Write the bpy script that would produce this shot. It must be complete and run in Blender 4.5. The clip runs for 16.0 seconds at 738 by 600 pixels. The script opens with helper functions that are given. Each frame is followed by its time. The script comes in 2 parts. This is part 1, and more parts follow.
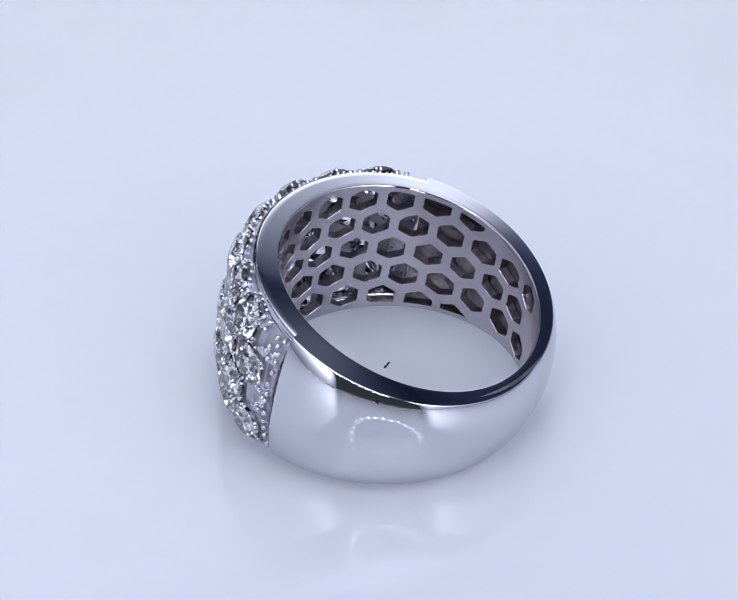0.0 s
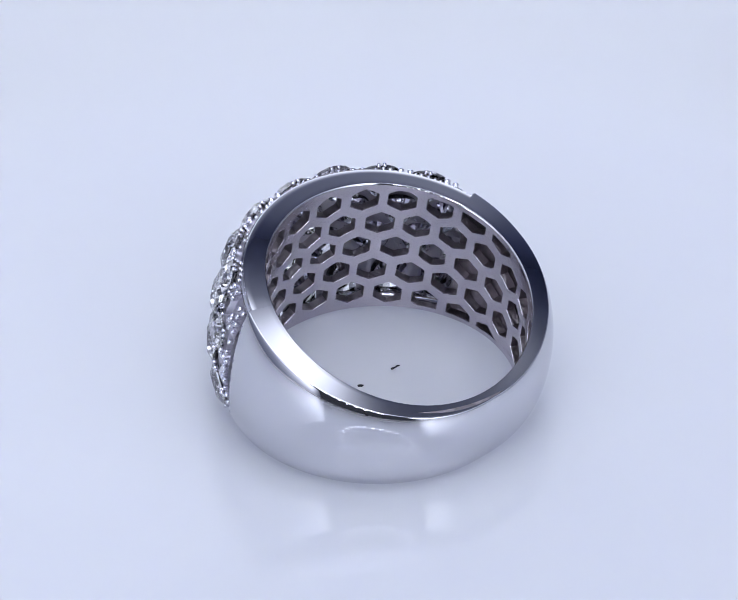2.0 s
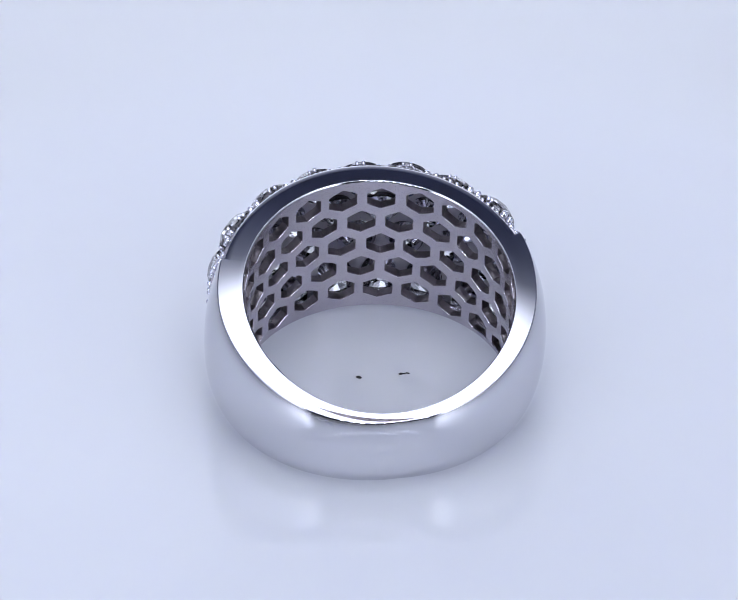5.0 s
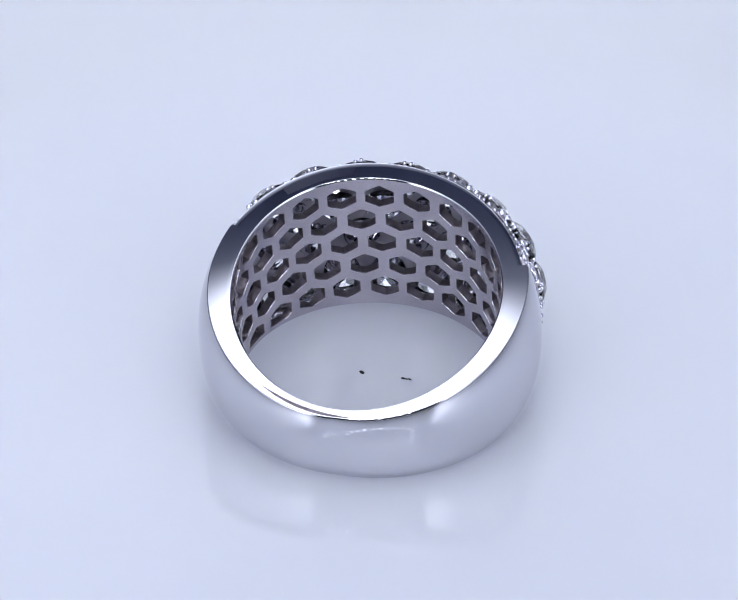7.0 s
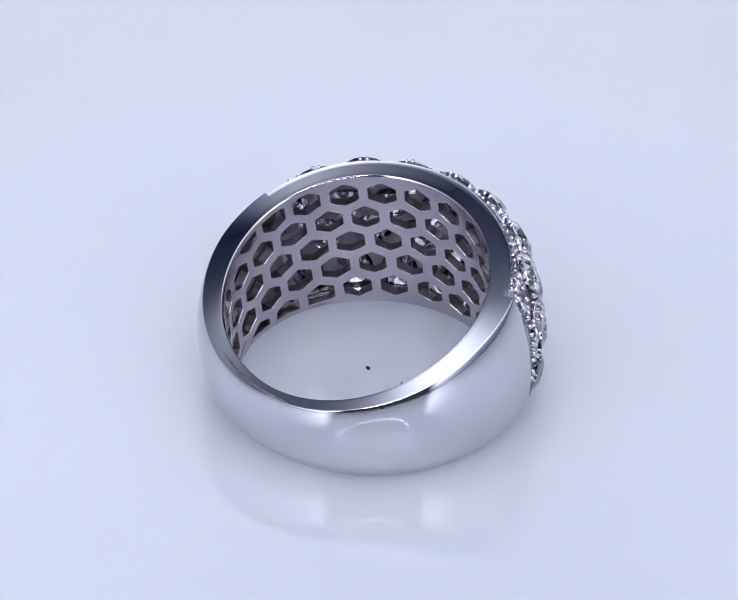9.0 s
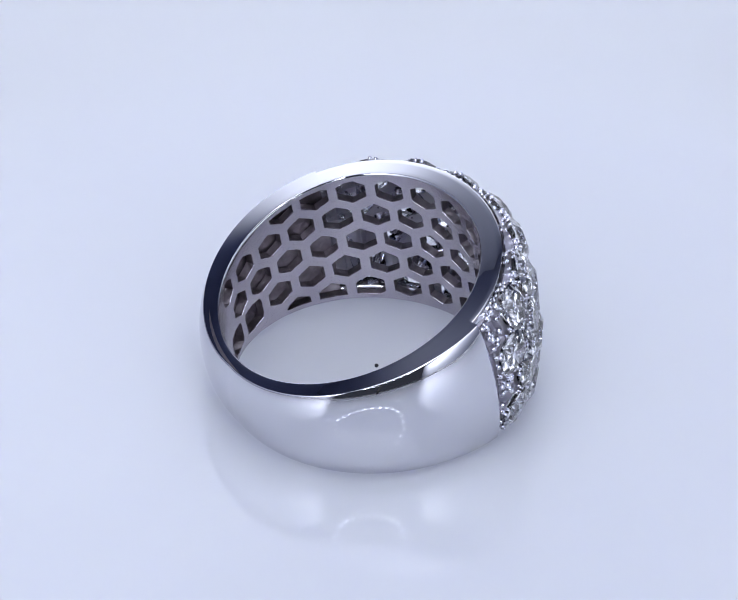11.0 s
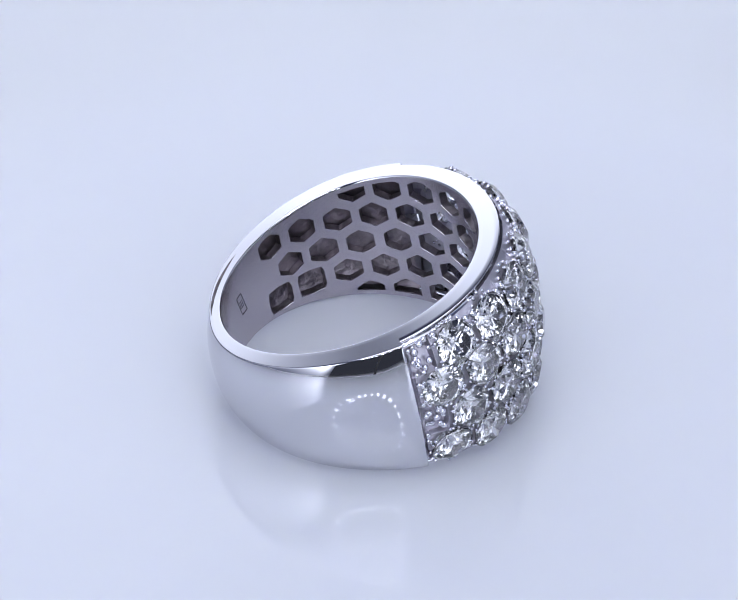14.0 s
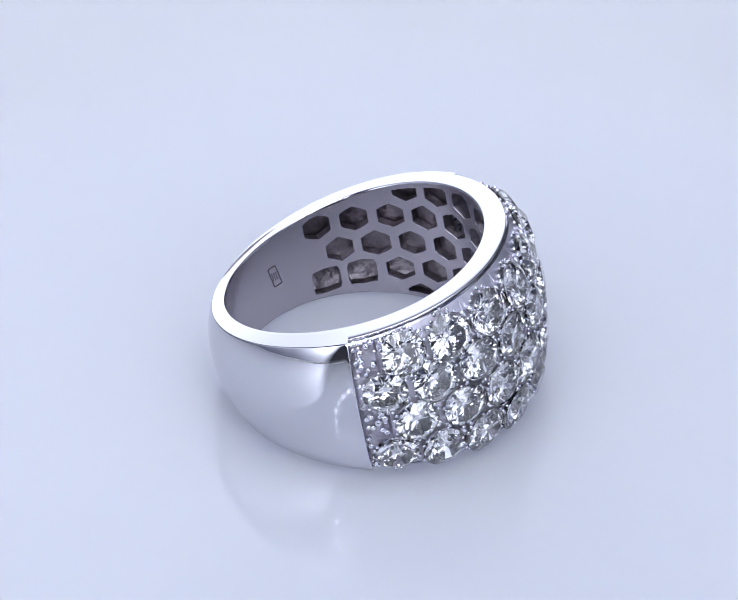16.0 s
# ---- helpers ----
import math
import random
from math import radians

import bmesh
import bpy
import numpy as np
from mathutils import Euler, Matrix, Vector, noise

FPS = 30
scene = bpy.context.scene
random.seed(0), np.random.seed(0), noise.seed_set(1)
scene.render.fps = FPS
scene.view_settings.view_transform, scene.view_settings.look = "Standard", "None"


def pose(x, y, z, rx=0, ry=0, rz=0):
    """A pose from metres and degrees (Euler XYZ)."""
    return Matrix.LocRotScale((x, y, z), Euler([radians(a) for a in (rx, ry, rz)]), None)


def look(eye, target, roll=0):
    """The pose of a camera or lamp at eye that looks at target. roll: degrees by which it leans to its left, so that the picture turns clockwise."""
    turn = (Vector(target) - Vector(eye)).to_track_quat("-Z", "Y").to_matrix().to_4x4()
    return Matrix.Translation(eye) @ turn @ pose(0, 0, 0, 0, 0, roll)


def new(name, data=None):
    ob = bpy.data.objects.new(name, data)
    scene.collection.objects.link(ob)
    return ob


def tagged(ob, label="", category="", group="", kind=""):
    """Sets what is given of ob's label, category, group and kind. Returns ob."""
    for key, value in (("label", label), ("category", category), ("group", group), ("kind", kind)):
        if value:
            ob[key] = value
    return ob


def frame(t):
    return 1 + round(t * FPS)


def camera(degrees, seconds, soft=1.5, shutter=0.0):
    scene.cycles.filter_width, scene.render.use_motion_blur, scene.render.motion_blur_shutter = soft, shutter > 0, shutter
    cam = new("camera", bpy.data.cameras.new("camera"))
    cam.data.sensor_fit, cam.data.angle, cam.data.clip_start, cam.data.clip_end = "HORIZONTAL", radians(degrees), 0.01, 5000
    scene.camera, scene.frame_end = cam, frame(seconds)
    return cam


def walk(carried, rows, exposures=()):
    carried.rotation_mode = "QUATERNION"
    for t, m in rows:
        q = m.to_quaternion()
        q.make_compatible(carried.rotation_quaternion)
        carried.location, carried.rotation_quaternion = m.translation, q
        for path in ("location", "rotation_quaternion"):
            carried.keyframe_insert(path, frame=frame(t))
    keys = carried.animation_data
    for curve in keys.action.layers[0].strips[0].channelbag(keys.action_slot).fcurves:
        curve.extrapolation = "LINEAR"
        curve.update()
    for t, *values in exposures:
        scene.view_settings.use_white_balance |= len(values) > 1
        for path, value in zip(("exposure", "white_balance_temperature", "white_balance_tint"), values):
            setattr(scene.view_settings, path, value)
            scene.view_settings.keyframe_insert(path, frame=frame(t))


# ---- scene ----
MM = 0.001

# ---- camera: fixed on its stand, long lens ----
EL = radians(37.1)
DIST, FLOOR_DROP, SIDE = 300 * MM, 6.5 * MM, -0.86 * MM
cam = camera(9.0, 16.0, soft=1.05)
EYE = Vector((SIDE, -DIST * math.cos(EL), FLOOR_DROP + DIST * math.sin(EL)))
AIM = Vector((SIDE, 0, FLOOR_DROP))
walk(cam, [(0, look(EYE, AIM)), (16, look(EYE, AIM))])

# turntable angle in degrees at each time
TURN = [(0, 0), (0.5, -5.41), (1, -10.79), (1.5, -16.2), (2, -21.7), (2.5, -27.2), (3, -32.76), (3.5, -38.3), (4, -43.85),
        (6.5, -70.75), (7, -76.24), (7.5, -81.75), (8, -87.33), (8.5, -92.97), (9, -98.67),
        (11.5, -127.03), (12, -132.46), (12.5, -137.82), (13, -143.12), (13.5, -148.44), (14, -153.76), (14.5, -159.09),
        (15, -164.4), (15.5, -169.71), (16, -175.0)]

# ---- world and light: a white photo box with an LED panel, open to a dark room in front ----
world = bpy.data.worlds.new("dark_room")
scene.world = world
world.use_nodes = True
world.node_tree.nodes["Background"].inputs[0].default_value = (0.04, 0.044, 0.06, 1)
world.node_tree.nodes["Background"].inputs[1].default_value = 1.0


COOL = (0.80, 0.85, 1.0)


# ---- materials ----
def material(name, base, metal=0.0, rough=0.5, coat=0.0, noise_scale=0, noise_amount=0.0, bump=0.0, bump_scale=400, spec=0.5, rough_var=0.0):
    m = bpy.data.materials.new(name)
    m.use_nodes = True
    nt = m.node_tree
    b = nt.nodes["Principled BSDF"]
    b.inputs["Base Color"].default_value = (*base, 1)
    b.inputs["Metallic"].default_value = metal
    b.inputs["Roughness"].default_value = rough
    b.inputs["Coat Weight"].default_value = coat
    b.inputs["Coat Roughness"].default_value = 0.03
    b.inputs["Specular IOR Level"].default_value = spec
    tc = nt.nodes.new("ShaderNodeTexCoord")
    if noise_amount:
        n = nt.nodes.new("ShaderNodeTexNoise")
        n.inputs["Scale"].default_value, n.inputs["Detail"].default_value = noise_scale, 6
        nt.links.new(tc.outputs["Object"], n.inputs["Vector"])
        mix = nt.nodes.new("ShaderNodeMix")
        mix.data_type = "RGBA"
        mix.inputs[6].default_value = (*[c * (1 - noise_amount) for c in base], 1)
        mix.inputs[7].default_value = (*[min(1, c * (1 + noise_amount)) for c in base], 1)
        nt.links.new(n.outputs["Fac"], mix.inputs[0])
        nt.links.new(mix.outputs[2], b.inputs["Base Color"])
    if rough_var:
        n2 = nt.nodes.new("ShaderNodeTexNoise")
        n2.inputs["Scale"].default_value, n2.inputs["Detail"].default_value = bump_scale, 8
        nt.links.new(tc.outputs["Object"], n2.inputs["Vector"])
        mr = nt.nodes.new("ShaderNodeMapRange")
        mr.inputs[3].default_value, mr.inputs[4].default_value = max(0, rough - rough_var), rough + rough_var
        nt.links.new(n2.outputs["Fac"], mr.inputs[0])
        nt.links.new(mr.outputs[0], b.inputs["Roughness"])
    if bump:
        n3 = nt.nodes.new("ShaderNodeTexNoise")
        n3.inputs["Scale"].default_value, n3.inputs["Detail"].default_value = bump_scale, 5
        nt.links.new(tc.outputs["Object"], n3.inputs["Vector"])
        bp = nt.nodes.new("ShaderNodeBump")
        bp.inputs["Strength"].default_value, bp.inputs["Distance"].default_value = bump, 0.0001
        nt.links.new(n3.outputs["Fac"], bp.inputs["Height"])
        nt.links.new(bp.outputs["Normal"], b.inputs["Normal"])
    return m


def glow(name, colour, strength):
    m = bpy.data.materials.new(name)
    m.use_nodes = True
    b = m.node_tree.nodes["Principled BSDF"]
    b.inputs["Base Color"].default_value = (0.052, 0.062, 0.12, 1)
    b.inputs["Emission Color"].default_value = (*colour, 1)
    b.inputs["Emission Strength"].default_value = strength
    return m


def diamond_material():
    m = bpy.data.materials.new("diamond")
    m.use_nodes = True
    nt = m.node_tree
    g = nt.nodes.new("ShaderNodeBsdfGlass")
    g.inputs["IOR"].default_value, g.inputs["Roughness"].default_value = 2.42, 0.0
    g.inputs["Color"].default_value = (1.0, 1.0, 1.0, 1)
    nt.links.new(g.outputs[0], nt.nodes["Material Output"].inputs["Surface"])
    return m


def panel_glow(name, axis, lo, hi, stops, strength, side=None, rise=None, slant=0.0):
    """A lit diffuser whose light varies along one axis: stops of (share of the way from lo to hi, share of the strength). side: half widths between which it fades out across x; rise: heights between which it grows from a fifth to full; slant: rise of the gradient across x."""
    m = glow(name, COOL, strength)
    nt = m.node_tree
    tc = nt.nodes.new("ShaderNodeTexCoord")
    sep = nt.nodes.new("ShaderNodeSeparateXYZ")
    span = nt.nodes.new("ShaderNodeMapRange")
    span.inputs[1].default_value, span.inputs[2].default_value = lo, hi
    ramp = nt.nodes.new("ShaderNodeValToRGB")
    ramp.color_ramp.interpolation = "B_SPLINE"
    el = ramp.color_ramp.elements
    while len(el) < len(stops):
        el.new(0.5)
    for e, (p, k) in zip(el, stops):
        e.position, e.color = p, (k, k, k, 1)
    mul = nt.nodes.new("ShaderNodeMath")
    mul.operation = "MULTIPLY"
    mul.inputs[1].default_value = strength
    nt.links.new(tc.outputs["Object"], sep.inputs[0])
    lean = nt.nodes.new("ShaderNodeMath")
    lean.operation = "MULTIPLY_ADD"
    lean.inputs[1].default_value = slant
    nt.links.new(sep.outputs[0], lean.inputs[0])
    nt.links.new(sep.outputs[axis], lean.inputs[2])
    nt.links.new(lean.outputs[0], span.inputs[0])
    nt.links.new(span.outputs[0], ramp.inputs[0])
    nt.links.new(ramp.outputs[0], mul.inputs[0])
    out = mul.outputs[0]
    if rise:
        up = nt.nodes.new("ShaderNodeMapRange")
        up.interpolation_type = "SMOOTHSTEP"
        for k, v in ((1, rise[0]), (2, rise[1]), (3, 0.2), (4, 1.0)):
            up.inputs[k].default_value = v
        nt.links.new(sep.outputs[2], up.inputs[0])
        more = nt.nodes.new("ShaderNodeMath")
        more.operation = "MULTIPLY"
        nt.links.new(out, more.inputs[0])
        nt.links.new(up.outputs[0], more.inputs[1])
        out = more.outputs[0]
    if side:
        ab = nt.nodes.new("ShaderNodeMath")
        ab.operation = "ABSOLUTE"
        nt.links.new(sep.outputs[0], ab.inputs[0])
        fade = nt.nodes.new("ShaderNodeMapRange")
        fade.interpolation_type = "SMOOTHSTEP"
        for k, v in ((1, side[0]), (2, side[1]), (3, 1.0), (4, 0.0)):
            fade.inputs[k].default_value = v
        nt.links.new(ab.outputs[0], fade.inputs[0])
        both = nt.nodes.new("ShaderNodeMath")
        both.operation = "MULTIPLY"
        nt.links.new(out, both.inputs[0])
        nt.links.new(fade.outputs[0], both.inputs[1])
        out = both.outputs[0]
    nt.links.new(out, nt.nodes["Principled BSDF"].inputs["Emission Strength"])
    return m


CEILING_GLOW = panel_glow("ceiling_diffuser", 1, -0.16, 0.24, [(0.0, 0.55), (0.2, 1.0), (0.48, 1.0), (0.58, 0.72), (0.66, 0.22), (0.75, 0.02), (1.0, 0.0)], 3.05, (0.12, 0.28))
# Fill light added above the camera, no known source, to brighten stones and shank.
FRONT_FILL = panel_glow("front_fill", 1, -0.52, -0.16, [(0.0, 0.0), (0.2, 0.45), (0.4, 1.0), (1.0, 0.72)], 2.6, (0.10, 0.29))
BACK_GLOW = panel_glow("back_diffuser", 2, 0.0, 0.40, [(0.0, 1.0), (0.38, 1.0), (0.50, 0.75), (0.60, 0.28), (0.72, 0.10), (0.9, 0.02), (1.0, 0.0)], 1.9, (0.09, 0.24), slant=0.36)
# The low plateau glows in place of light bounced off the side walls.
SIDE_GLOW = panel_glow("side_diffuser", 1, -0.52, 0.24, [(0.0, 0.0), (0.07, 0.35), (0.14, 1.0), (0.20, 0.9), (0.40, 0.30), (0.55, 0.13), (0.8, 0.13), (1.0, 0.0)], 4.5, rise=(-0.01, 0.14))
GOLD = material("white_gold_polished", (0.66, 0.66, 0.69), 1.0, 0.0, noise_scale=90, noise_amount=0.02)
# Rough metal inside the cells; the pockets' shade is put into its dark colour.
CELL = material("white_gold_unpolished_shaded", (0.30, 0.27, 0.29), 1.0, 0.35, noise_scale=900, noise_amount=0.65, bump=3.5, bump_scale=1100)
BORE = material("white_gold_bore", (0.56, 0.525, 0.57), 1.0, 0.24, noise_scale=300, noise_amount=0.05, rough_var=0.03, bump_scale=700)
SEAT = material("white_gold_bright_cut", (0.90, 0.90, 0.97), 1.0, 0.08)
BED = material("white_gold_setting", (0.60, 0.58, 0.64), 1.0, 0.40, noise_scale=300, noise_amount=0.10, bump=0.7, bump_scale=2600)
DIAMOND = diamond_material()
ENGRAVED = material("engraved_line", (0.16, 0.15, 0.17), 1.0, 0.45)
ACRYLIC = material("white_gloss_acrylic", (0.695, 0.706, 0.736), 0.0, 0.0, spec=0.55, noise_scale=25, noise_amount=0.012)
WALL = material("white_photo_box_wall", (0.80, 0.80, 0.80), 0.0, 0.6, noise_scale=8, noise_amount=0.02)
DARK = material("dark_lining", (0.10, 0.115, 0.20), 0.0, 0.7, noise_scale=10, noise_amount=0.1)
DUST = material("dark_dust", (0.012, 0.011, 0.014), 0.0, 0.8)
BLACK = material("black_plastic", (0.02, 0.02, 0.02), 0.0, 0.4, noise_scale=60, noise_amount=0.1)
PRONG = material("white_gold_prong", (0.74, 0.74, 0.79), 1.0, 0.06, noise_scale=900, noise_amount=0.05)
LED = glow("led", (0.78, 0.83, 1.0), 23.0)
a_in = ACRYLIC.node_tree.nodes["Principled BSDF"].inputs
a_in["Subsurface Weight"].default_value = 1.0
a_in["Subsurface Radius"].default_value = (1.0, 1.0, 1.1)
a_in["Subsurface Scale"].default_value = 0.018


# ---- mesh helpers ----
def mesh(name, verts, faces, mat, smooth=True, scale=MM, second=None, index=()):
    me = bpy.data.meshes.new(name)
    clean, keep = [], []
    for n, f in enumerate(faces):
        q = [v for i, v in enumerate(f) if v != f[i - 1]]
        if len(q) > 2 and len(set(q)) == len(q):
            clean.append(q)
            keep.append(n)
    faces, index = clean, [index[n] for n in keep] if second else ()
    me.from_pydata([[c * scale for c in p] for p in verts], [], faces)
    if second:
        me.materials.append(mat)
        me.materials.append(second)
        me.polygons.foreach_set("material_index", index)
        mat = None
    me.validate(clean_customdata=False)
    if smooth:
        me.polygons.foreach_set("use_smooth", [True] * len(me.polygons))
    if mat:
        me.materials.append(mat)
    me.update()
    return me


def from_bm(name, bm, mat, smooth=False):
    me = bpy.data.meshes.new(name)
    bmesh.ops.recalc_face_normals(bm, faces=bm.faces)
    bm.to_mesh(me)
    bm.free()
    me.materials.append(mat)
    if smooth:
        me.polygons.foreach_set("use_smooth", [True] * len(me.polygons))
    return me


def child(name, me, parent, m=None, label=""):
    ob = new(name, me)
    ob.parent = parent
    if m is not None:
        ob.matrix_basis = m
    return tagged(ob, label=label) if label else ob


def box(name, lo, hi, mat, bevel=0.0):
    bm = bmesh.new()
    bmesh.ops.create_cube(bm, size=1)
    for v in bm.verts:
        for i in range(3):
            v.co[i] = lo[i] + (v.co[i] + 0.5) * (hi[i] - lo[i])
    if bevel:
        bmesh.ops.bevel(bm, geom=bm.edges[:], offset=bevel, segments=2, affect="EDGES")
    return from_bm(name, bm, mat)


# ---- the photo box ----
def photo_box():
    s = [("wall_back", (-0.30, 0.26, -0.03), (0.30, 0.27, 0.20), WALL, "white back wall of the photo box"),
         ("wall_left", (-0.31, -0.52, -0.03), (-0.30, 0.27, 0.275), WALL, "white side wall of the photo box"),
         ("wall_right", (0.30, -0.52, -0.03), (0.31, 0.27, 0.275), WALL, "white side wall of the photo box"),
         ("wall_left_upper", (-0.312, -0.52, 0.275), (-0.302, 0.263, 0.40), DARK, "dark lining above the side wall"),
         ("wall_right_upper", (0.302, -0.52, 0.275), (0.312, 0.263, 0.40), DARK, "dark lining above the side wall"),
         ("wall_upper", (-0.30, 0.263, 0.20), (0.30, 0.273, 0.40), DARK, "dark lining above the back wall"),
         ("ceiling", (-0.31, -0.52, 0.41), (0.31, 0.273, 0.42), DARK, "dark ceiling of the photo box"),
         ("light_panel_ceiling", (-0.305, -0.16, 0.392), (0.305, 0.2555, 0.402), CEILING_GLOW, "large white diffuser light panel overhead"),
         ("light_panel_front", (-0.29, -0.52, 0.395), (0.29, -0.164, 0.405), FRONT_FILL, "dimmer fill panel added above the camera, out of view"),
         ("light_panel_back", (-0.29, 0.253, -0.025), (0.29, 0.258, 0.393), BACK_GLOW, "white diffuser light panel at the back"),
         ("light_panel_left", (-0.298, -0.52, -0.01), (-0.293, 0.25, 0.27), SIDE_GLOW, "white diffuser light panel at the side"),
         ("light_panel_right", (0.293, -0.52, -0.01), (0.298, 0.25, 0.27), SIDE_GLOW, "white diffuser light panel at the side"),
         ("ground", (-1.5, -1.5, -0.05), (1.5, 1.5, -0.03), WALL, "white base board under the turntable")]
    for name, lo, hi, mat, label in s:
        tagged(new(name, box(name, lo, hi, mat)), label, "light panel" if "panel" in name else name.split("_")[0], kind="structure")


photo_box()


# ---- turntable ----
def turntable():
    ob = new("turntable")
    tagged(ob, "round glossy white acrylic turntable plate, slowly turning", "turntable")
    verts, faces, n = [], [], 128
    prof = [(0, 0), (30, 0), (80, 0), (118.5, 0), (119.5, -0.3), (120, -1.2), (120, -4), (119.4, -5), (40, -5), (40, -29.9), (0, -29.9)]
    for r, z in prof:
        for i in range(n):
            a = 2 * math.pi * i / n
            verts.append((r * math.cos(a), r * math.sin(a), z))
    for j in range(len(prof) - 1):
        for i in range(n):
            k = (i + 1) % n
            faces.append((j * n + i, (j + 1) * n + i, (j + 1) * n + k, j * n + k))
    me = mesh("plate", verts, faces, ACRYLIC, smooth=False)
    child("plate", me, ob)
    for x, y, sx, sy, rot in SPECKS:
        bm = bmesh.new()
        bmesh.ops.create_icosphere(bm, subdivisions=2, radius=1)
        for v in bm.verts:
            k = 1 + 0.25 * noise.noise(v.co * 1.7 + Vector((x, y, 0)))
            v.co = Vector((v.co.x * sx * k, v.co.y * sy * k, v.co.z * 0.05 + 0.03)) * MM
        child("dust_speck", from_bm("dust_speck", bm, DUST, True), ob, pose(x * MM, y * MM, 0, 0, 0, rot), "tiny dark speck of dust")
    return ob


SPECKS = [(-1.08, -1.10, 0.22, 0.13, 30), (0.20, 1.36, 0.17, 0.09, 60), (0.32, 1.55, 0.09, 0.06, 60), (0.40, 1.74, 0.15, 0.06, 40)]
plate = turntable()

# ---- the ring (millimetres; local z along the bore, x towards the paved front) ----
RB, H0, TAPER = 8.6, 4.48, math.tan(radians(10))
NOTCH, DRUM = 69.5, 0.15


def rad(r, phi, z):
    a = radians(phi)
    return (r * math.cos(a), r * math.sin(a), z)


def half(r, phi):
    """Half width of the band at radius r, angle phi."""
    w = min(1.0, 1.4 * back(phi))
    flat = 1 - 0.85 * w * w * (3 - 2 * w)
    return H0 + TAPER * r * math.cos(radians(phi)) - DRUM * flat * (r - RB)


def wave(phi):
    """Gentle rise and fall of the upper rim round the band."""
    a = radians(2 * phi)
    return -0.20 * math.cos(a) + 0.12 * math.sin(a)


def back(phi):
    """0 at the notches, 1 at the back of the shank."""
    p = abs((phi + 180) % 360 - 180)
    return max(0.0, min(1.0, (p - NOTCH) / (180 - NOTCH)))


def rim_r(phi):
    b = back(phi)
    p = phi % 360
    uneven = 0.05 * math.exp(-((p - 102) / 28) ** 2)
    return 10.36 - 0.05 * math.sin(radians(phi)) - 1.0 * b ** 0.95 + 0.13 * math.sin(radians(phi)) * min(1, 5 * b) + uneven


def bulge(phi):
    b = back(phi)
    return 0.88 - 0.42 * b - 0.2 * max(0.0, 1 - 6.0 * b) ** 2


def loft(rings, closed_ends=True, loop=True):
    verts, faces = [p for r in rings for p in r], []
    n = len(rings[0])
    for j in range(len(rings) - 1):
        for i in range(n if loop else n - 1):
            k = (i + 1) % n
            faces.append((j * n + i, j * n + k, (j + 1) * n + k, (j + 1) * n + i))
    if closed_ends:
        for ring_pts, flip in ((rings[0], True), (rings[-1], False)):
            b = len(verts)
            verts += ring_pts
            q = tuple(range(b, b + n))
            faces.append(q[::-1] if flip else q)
    return verts, faces


def shank():
    rings = []
    n = 150
    stops = [NOTCH, NOTCH + 0.25, NOTCH + 0.6]
    stops += [NOTCH + (360 - 2 * NOTCH) * j / n for j in range(1, n)]
    stops += [360 - q for q in (NOTCH + 0.6, NOTCH + 0.25, NOTCH)]
    for phi in stops:
        end = min(phi - NOTCH, 360 - NOTCH - phi)
        worn = 0.06 if end < 0.1 else 0.015 if end < 0.5 else 0.0
        rr, bu = rim_r(phi) - worn, bulge(phi)
        side = [(RB, -0.14), (RB + 0.006, -0.10), (RB + 0.012, -0.088), (RB + 0.068, -0.010), (RB + 0.078, -0.001), (RB + 0.10, 0.0)]
        side += [(RB + 0.10 + (rr - 0.10 - RB - 0.10) * i / 5, 0.0) for i in range(1, 6)] + [(rr - 0.07, 0.0)]
        side += [(rr - 0.04, -0.02), (rr, -0.08)]
        top = [(r, half(r, phi) + d + wave(phi)) for r, d in side]
        low = [(r, -half(r, phi) - d) for r, d in side]
        zt = top[-1][1]
        m = 22
        arc = []
        for i in range(1, m):
            s = 1 - 2 * i / m
            zz = (zt + low[-1][1]) / 2 + (zt - low[-1][1]) / 2 * s
            arc.append((rr + bu * (1 - 0.65 * s * s - 0.35 * s ** 4) - worn, zz))
        prof = top + arc + low[::-1]
        prof += [(RB + 0.66, -half(RB, phi) + 0.3), (RB + 0.66, half(RB, phi) - 0.3)]
        rings.append([rad(r, phi, z) for r, z in prof])
    v, f = loft(rings)
    n = len(rings[0])
    strips = n * (len(rings) - 1)
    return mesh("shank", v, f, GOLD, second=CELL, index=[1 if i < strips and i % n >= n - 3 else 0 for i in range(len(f))])


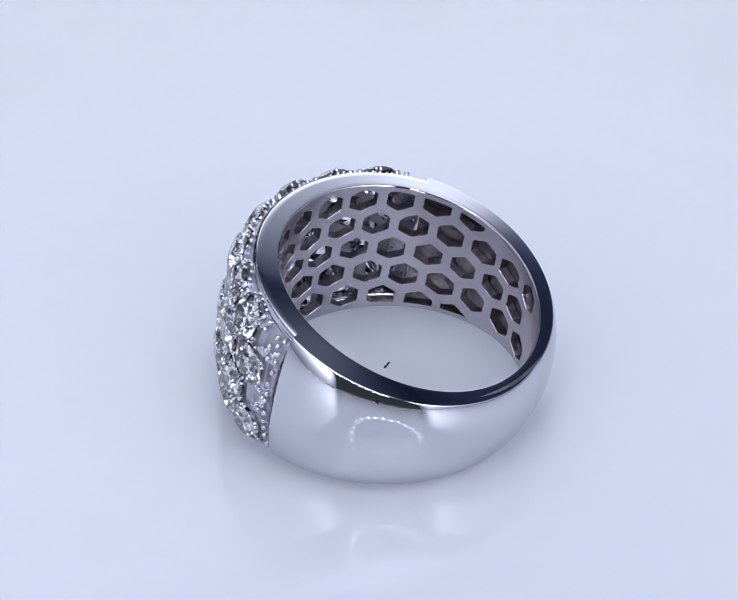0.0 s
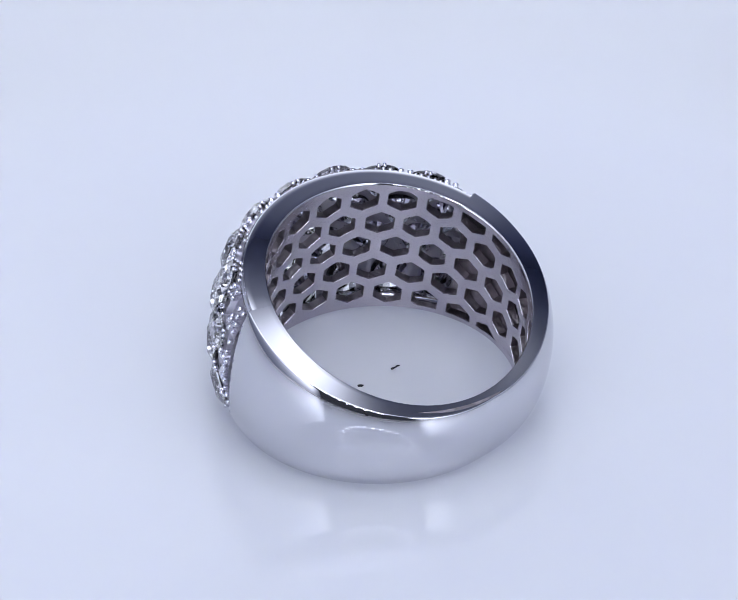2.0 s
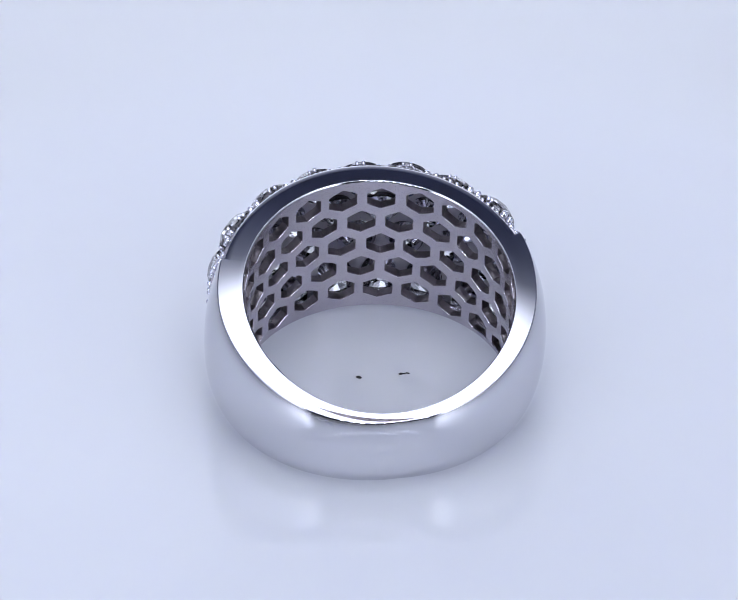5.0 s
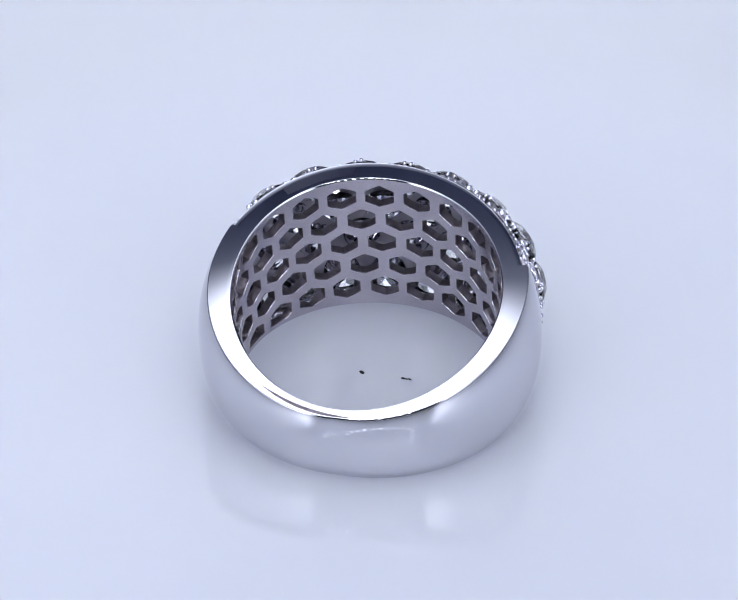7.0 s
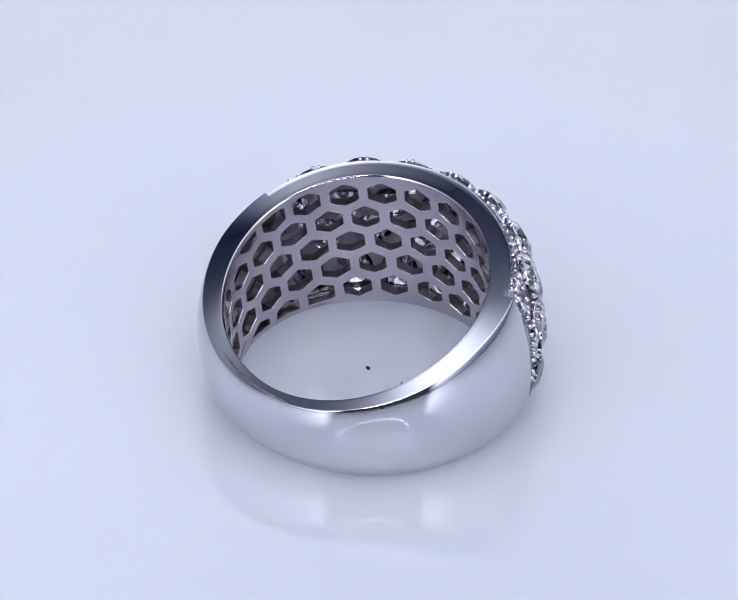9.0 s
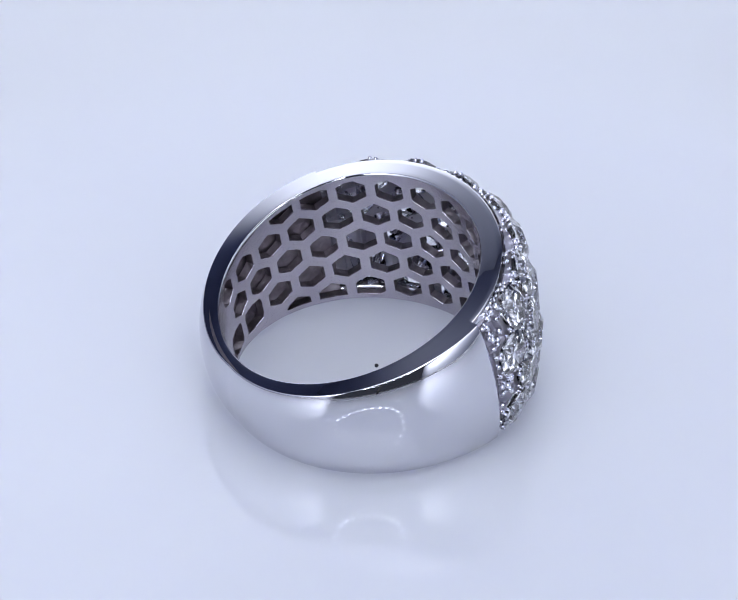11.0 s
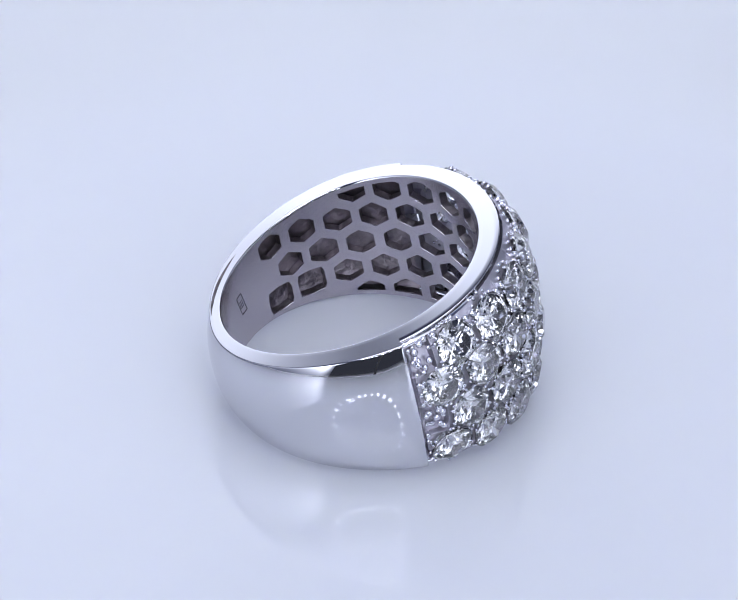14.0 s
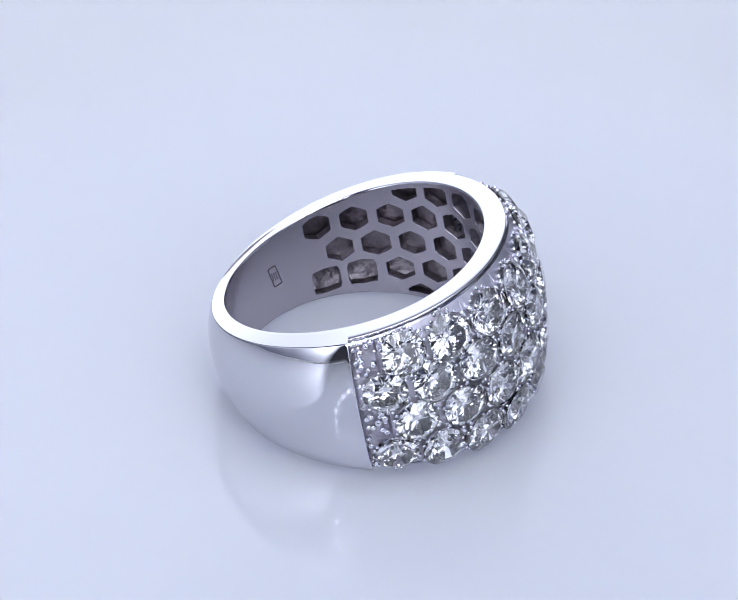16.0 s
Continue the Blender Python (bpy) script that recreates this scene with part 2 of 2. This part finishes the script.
def rail(sign):
    rings = []
    n = 90
    for j in range(n + 1):
        phi = -NOTCH + 2 * NOTCH * j / n
        ro = 10.02 + 0.06 * math.sin(radians(phi))
        side = [(RB + 0.5, -0.5), (RB, -0.14), (RB + 0.006, -0.10), (RB + 0.012, -0.088), (RB + 0.068, -0.010), (RB + 0.078, -0.001), (RB + 0.10, 0.0)]
        side += [(RB + 0.10 + (ro - 0.08 - RB - 0.10) * i / 4, 0.0) for i in range(1, 5)]
        w = 0.12 + (0.26 * (math.cos(radians(phi)) - 0.35) / 0.65 if sign > 0 else 0.0)
        side += [(ro - 0.03, -0.015), (ro, -0.06), (ro, -0.22), (ro - 0.09, -0.26), (ro - 0.09, -0.31), (ro + 0.08, -0.36)]
        side += [(ro + 0.15, -0.36 - w), (ro - 0.05, -0.46 - w), (RB + 0.5, -0.5 - w)]
        up = wave(phi) if sign > 0 else 0.0
        rings.append([rad(r, phi, sign * (half(r, phi) + d + up)) for r, d in side])
    v, f = loft(rings)
    if sign < 0:
        f = [tuple(reversed(q)) for q in f]
    return mesh("rail", v, f, GOLD)


def weld(verts, seen, p):
    key = tuple(round(c, 3) for c in p)
    if key not in seen:
        seen[key] = len(verts)
        verts.append(p)
    return seen[key]


def outline(hw, hh):
    """24 points round a rectangle, its corners and quarter points among them."""
    pts = [(-hw + 2 * hw * i / 8, -hh) for i in range(8)] + [(hw, -hh + 2 * hh * i / 4) for i in range(4)]
    pts += [(hw - 2 * hw * i / 8, hh) for i in range(8)] + [(-hw, hh - 2 * hh * i / 4) for i in range(4)]
    return pts


def hexagon(ux, uy, hw, hh, flat):
    """Where the ray (ux, uy) meets a hexagon with flats at +-hw and tips at +-hh."""
    d = max(abs(ux) / hw, abs(uy) / hh + abs(ux) / hw * (1 - flat))
    return ux / d, uy / d


PITCH, ROW, MID = 16.6, 2.1, -1.5


def gallery():
    """The bore: a plate pierced by six-sided cells, with the plain back of the shank."""
    verts, faces = [], []
    rng, seen, walls = random.Random(7), {}, set()
    mm_deg = RB * radians(1)
    thick = 0.6

    def put(phi, z, r):
        lim = half(RB, phi) - 0.14
        return weld(verts, seen, rad(r, phi, max(-lim, min(lim + wave(phi), z))))

    def edge_z(row, z):
        return math.copysign(9, z) if abs(row) == 2 and abs(z) > 2.45 * ROW else z

    for row in (-2, -1, 0, 1, 2):
        odd = row % 2 == 0
        n0 = range(-8, 8) if odd else range(-8, 9)
        zc = row * ROW
        hw, hh = PITCH / 2 * mm_deg, ROW / 2
        for n in n0:
            pc = MID + PITCH * n + (PITCH / 2 if odd else 0)
            z0, z1 = max(zc - 1.03, 0.45 - half(RB, pc)), min(zc + 1.03, half(RB, pc) - 0.45)
            out = [put(pc + x / mm_deg, edge_z(row, zc + y), RB) for x, y in outline(hw, hh)]
            if z1 - z0 < 0.55:
                faces.append(tuple(out))
                continue
            kx, ky, dx = 0.95 * rng.uniform(0.94, 1.04), rng.uniform(0.90, 0.97), rng.uniform(-0.05, 0.05)
            flat = rng.uniform(0.48, 0.58)
            if row == -1 and n > 6:
                kx, flat = kx * 1.06, 0.88
            ring = []
            for x, y in outline(hw, hh):
                hx, hy = hexagon(x / hw, y / hh, kx, 1.02 * ky, flat)
                p = pc + (hx + dx) / mm_deg
                lim = half(RB, p) - 0.45
                ring.append((p, max(-lim, min(lim + wave(p), zc + hy))))
            a = [put(p, z, RB) for p, z in ring]
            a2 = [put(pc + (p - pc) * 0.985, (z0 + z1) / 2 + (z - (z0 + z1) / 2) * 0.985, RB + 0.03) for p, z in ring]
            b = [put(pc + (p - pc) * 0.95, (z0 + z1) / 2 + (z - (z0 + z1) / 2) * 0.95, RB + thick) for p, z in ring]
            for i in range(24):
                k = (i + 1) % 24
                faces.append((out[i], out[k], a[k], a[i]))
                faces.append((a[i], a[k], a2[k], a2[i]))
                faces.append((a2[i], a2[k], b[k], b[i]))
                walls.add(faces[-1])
        p1 = MID + PITCH * (n0[-1] + (0.5 if odd else 0)) + PITCH / 2
        p0 = MID + PITCH * (n0[0] + (0.5 if odd else 0)) - PITCH / 2 + 360
        m = 30
        for i in range(m):
            a, b = p1 + (p0 - p1) * i / m, p1 + (p0 - p1) * (i + 1) / m
            zs = (edge_z(row, zc - hh), edge_z(row, zc + hh))
            faces.append((put(a, zs[0], RB), put(b, zs[0], RB), put(b, zs[1], RB), put(a, zs[1], RB)))
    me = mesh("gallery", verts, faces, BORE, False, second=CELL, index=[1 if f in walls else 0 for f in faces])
    normals = []
    for p in me.polygons:
        for i in p.vertices:
            v = me.vertices[i].co
            out = Vector((v.x, v.y, 0)).normalized()
            k = p.normal.dot(out)
            normals.append(p.normal if abs(k) < 0.9 else out * math.copysign(1, k))
    me.polygons.foreach_set("use_smooth", [True] * len(me.polygons))
    me.normals_split_custom_set(normals)
    return me


# rows of stones: height at the notch's width, first angle
STONE_PITCH, STONE_D = 16.7, 3.04
STONE_ROWS = [(3.95, -51.8, 7), (1.33, -60.15, 8), (-1.33, -51.8, 7), (-3.95, -60.15, 8)]


def spread(phi):
    return 0.94 + 0.22 * (math.cos(radians(phi)) - 0.545)


def row_z(phi, z):
    """Height of a row at angle phi: the rows fan out and sink a little towards the front."""
    c = math.cos(radians(phi)) - 0.545
    return z * (spread(phi) + (0.04 + 0.10 * c if z < 0 else -0.05)) + 0.22 - 1.0 * c


def bed_r(phi, z):
    s = max(-1, min(1, z / half(9.7, phi)))
    return 9.9 + 1.2 * (1 - (s ** 4 if s > 0 else s * s))


def bed():
    """The metal that the stones sit in, one round seat under each stone."""
    verts, faces, seen = [], [], {}
    mm_deg = 10.5 * radians(1)
    rows_z = [(2.68, 9.0), (0.0, 2.68), (-2.68, 0.0), (-9.0, -2.68)]

    def put(phi, z, dr):
        phi = max(-NOTCH + 0.05, min(NOTCH - 0.05, phi))
        lim = half(9.7, phi) - 0.4
        z = max(-lim, min(lim, row_z(phi, z)))
        return weld(verts, seen, rad(bed_r(phi, z) + dr, phi, z))

    for (zc, first, count), (lo, hi) in zip(STONE_ROWS, rows_z):
        ext = 1
        for n in range(-ext, count + ext):
            pc = first + STONE_PITCH * n
            hw = STONE_PITCH / 2
            pts = []
            for x, y in outline(hw, 1):
                pts.append((pc + x, (lo + hi) / 2 + y * (hi - lo) / 2))
            out = [put(p, z, 0.0) for p, z in pts]
            if n < 0 or n >= count:
                mid = (max(-NOTCH, min(NOTCH, pc + hw)) + max(-NOTCH, min(NOTCH, pc - hw))) / 2
                zm = (max(lo, -5.0) + min(hi, 5.0)) / 2
                low = [put(mid + (max(-NOTCH, min(NOTCH, p)) - mid) * 0.8, zm + (max(-5.0, min(5.0, z)) - zm) * 0.85, -0.38) for p, z in pts]
                for i in range(24):
                    k = (i + 1) % 24
                    faces.append(((out[i], out[k], low[k], low[i]), 0))
                faces.append((tuple(low), 0))
                continue
            ring = []
            for x, y in outline(hw * mm_deg, 1.3):
                d = math.hypot(x, y)
                ring.append((pc + x / d * 1.24 / mm_deg, zc + y / d * 1.24 / spread(pc)))
            a = [put(p, z, 0.02) for p, z in ring]
            b = [put(pc + (p - pc) * 0.55, zc + (z - zc) * 0.55, -0.95) for p, z in ring]
            for i in range(24):
                k = (i + 1) % 24
                faces.append(((out[i], out[k], a[k], a[i]), 0))
                faces.append(((a[i], a[k], b[k], b[i]), 1))
    return mesh("setting_bed", verts, [f for f, _ in faces], BED, False, second=SEAT, index=[i for _, i in faces])


def brilliant(d):
    """A round brilliant cut: table, crown, girdle and pavilion in flat facets."""
    r = d / 2
    rings = [(0.57, 8, 0.0, 0.30), (0.79, 8, 0.5, 0.172), (1.0, 16, 0.0, 0.035), (1.0, 16, 0.0, -0.035), (0.27, 8, 0.5, -0.654)]
    bm = bmesh.new()
    for k, n, off, z in rings:
        for i in range(n):
            a = 2 * math.pi * (i + off) / n
            bm.verts.new((k * r * math.cos(a) * MM, k * r * math.sin(a) * MM, z * r * MM))
    bm.verts.new((0, 0, -0.86 * r * MM))
    bmesh.ops.convex_hull(bm, input=bm.verts[:])
    return from_bm("diamond", bm, DIAMOND)


def bead_mesh(r):
    """A short prong with a burnished, rounded head."""
    bm = bmesh.new()
    bmesh.ops.create_icosphere(bm, subdivisions=2, radius=r * MM)
    for v in bm.verts:
        if v.co.z < 0:
            k = -v.co.z / (r * MM)
            v.co.z *= 2.2
            v.co.x, v.co.y = v.co.x + v.co.x * 0.35 * k, v.co.y + v.co.y * 0.35 * k
        else:
            v.co.z *= 0.8
    return from_bm("bead", bm, PRONG, True)


def on_bed(phi, z, lift):
    """Pose on the bed: local z is the outward normal."""
    lim = half(9.7, phi) - 0.35
    z = max(-lim, min(lim, z))
    e = 0.05
    p = Vector(rad(bed_r(phi, z), phi, z))
    du = Vector(rad(bed_r(phi + e, z), phi + e, z)) - p
    dv = Vector(rad(bed_r(phi, z + e), phi, z + e)) - p
    n = du.cross(dv).normalized()
    x = du.normalized()
    y = n.cross(x)
    m = Matrix((x, y, n)).transposed().to_4x4()
    m.translation = (p + n * lift) * MM
    return m


ring = new("ring")
tagged(ring, "polished white gold band ring paved with round diamonds", "ring")
child("shank", shank(), ring, label="polished plain white gold shank")
child("rail", rail(1), ring, label="flat polished side rim")
child("rail", rail(-1), ring, label="flat polished side rim")
child("gallery", gallery(), ring, label="honeycomb pierced inner bore")
child("setting_bed", bed(), ring, label="bright white gold stone setting")
rng = random.Random(23)
stone, bead = brilliant(STONE_D), bead_mesh(0.15)


def place_bead(m, size=1.0):
    child("bead", bead, ring, m @ Matrix.Scale(size * rng.uniform(0.85, 1.1), 4))


for zc, first, count in STONE_ROWS:
    for n in range(count):
        phi = first + STONE_PITCH * n
        m = on_bed(phi, row_z(phi, zc), 0.22)
        size = min(1.05, max(0.97, spread(phi) + 0.02))
        child("diamond", stone, ring, m @ pose(0, 0, 0, rng.uniform(-4, 4), rng.uniform(-4, 4), rng.uniform(0, 45)) @ Matrix.Scale(size, 4))
        for q in range(6):
            for side in (-7, 7):
                a = radians(30 + 60 * q + side + rng.uniform(-4, 4))
                d = 1.56 * size * MM
                place_bead(m @ pose(d * math.cos(a), d * math.sin(a), rng.uniform(-0.05, 0.05) * MM), 0.85)
# claws along the upper rail, in pairs between the stones
for n in range(8):
    phi = -60.15 + STONE_PITCH * n
    for d in (-1.7, 1.7):
        z = row_z(phi, 3.95) + 0.95
        place_bead(on_bed(phi + d, z, 0.27), 1.6)
        place_bead(on_bed(phi + 0.6 * d, z - 0.5, 0.12), 1.25)
# small beads along the upper rail over each stone
for n in range(7):
    for d in (-4.6, -2.6, 0.0, 2.6, 4.6):
        phi = -51.8 + STONE_PITCH * n + d
        place_bead(on_bed(phi, row_z(phi, 3.95) + 1.62 - 0.02 * d * d, 0.05), 1.0)
# rows of beads where the paving meets the shank
for sgn in (-1, 1):
    for i in range(12):
        z = -4.3 + 0.8 * i
        place_bead(on_bed(sgn * 67.6 - 0.3 + rng.uniform(-0.4, 0.4), z + rng.uniform(-0.15, 0.15), 0.12), 1.2)
    for zc in (3.95, -1.33):
        for k in range(9):
            phi = sgn * rng.uniform(61.8, 66.6)
            place_bead(on_bed(phi, row_z(phi, zc) + rng.uniform(-1.15, 1.15), 0.02), rng.uniform(1.2, 1.6))

# small hallmark engraved in the bore
def hallmark():
    bm = bmesh.new()
    c = Vector((155.8, 0.0, 0))

    def bar(p0, z0, p1, z1, w):
        d = Vector((p1 - p0, (z1 - z0) / (RB * radians(1)), 0)).normalized()
        nn = Vector((-d.y, d.x, 0)) * w
        q = []
        for p, z, s in ((p0, z0, 1), (p1, z1, 1), (p1, z1, -1), (p0, z0, -1)):
            a = p + s * nn.x
            zz = z + s * nn.y * RB * radians(1)
            q.append(bm.verts.new([k * MM for k in rad(RB - 0.012, a, zz)]))
        bm.faces.new(q)

    k = [(-3.2, -0.75), (1.2, -0.75), (3.2, 0.75), (-1.2, 0.75)]
    for i in range(4):
        a, b = k[i], k[(i + 1) % 4]
        bar(c.x + a[0], a[1], c.x + b[0], b[1], 0.22)
    for x in (-0.9, 0.2, 1.3):
        bar(c.x + x - 0.3, -0.3, c.x + x + 0.3, 0.3, 0.2)
    return from_bm("hallmark", bm, ENGRAVED)


child("hallmark", hallmark(), ring, label="tiny engraved hallmark")


# ---- ring light round the lens ----
def ring_light():
    ob = new("ring_light")
    tagged(ob, "black ring light with small white LEDs round the lens", "ring light")
    ob.matrix_world = look(EYE, AIM)
    n = 24
    bm = bmesh.new()
    bmesh.ops.create_uvsphere(bm, u_segments=12, v_segments=8, radius=0.0074)
    me = from_bm("led", bm, LED, True)
    for i in range(n):
        a = 2 * math.pi * i / n
        child("led", me, ob, pose(0.103 * math.cos(a), 0.103 * math.sin(a), -0.003))
    v, f = [], []
    seg = 96
    prof = [(0.093, 0.0), (0.113, 0.0), (0.113, 0.012), (0.093, 0.012)]
    for r, z in prof:
        for i in range(seg):
            a = 2 * math.pi * i / seg
            v.append((r * math.cos(a), r * math.sin(a), z))
    for j in range(4):
        for i in range(seg):
            k, j2 = (i + 1) % seg, (j + 1) % 4
            f.append((j * seg + i, j * seg + k, j2 * seg + k, j2 * seg + i))
    child("housing", mesh("housing", v, f, BLACK, True, 1.0), ob)
    low = EYE + (look(EYE, AIM).to_3x3() @ Vector((0, -0.105, 0.006)))
    rod = box("stand_rod", (low.x - 0.005, low.y - 0.005, -0.03), (low.x + 0.005, low.y + 0.005, low.z), BLACK, 0.001)
    child("stand_rod", rod, ob, ob.matrix_world.inverted())
    foot = box("stand_foot", (low.x - 0.06, low.y - 0.05, -0.03), (low.x + 0.06, low.y + 0.04, -0.022), BLACK, 0.002)
    child("stand_foot", foot, ob, ob.matrix_world.inverted())
    return ob


ring_light()


# ---- what moves: the plate turns and carries the ring ----
AZ, LEAN = 153.5, 10.0
RING_AT = (pose(1.05 * MM, -1.13 * MM, H0 * math.cos(radians(LEAN)) * MM, 0, 0, AZ) @ pose(0, 0, 0, 0, -LEAN, 0))


def motions():
    walk(plate, [(t, pose(0, 0, 0, 0, 0, a)) for t, a in TURN])
    walk(ring, [(t, pose(0, 0, 0, 0, 0, a) @ RING_AT) for t, a in TURN])


motions()
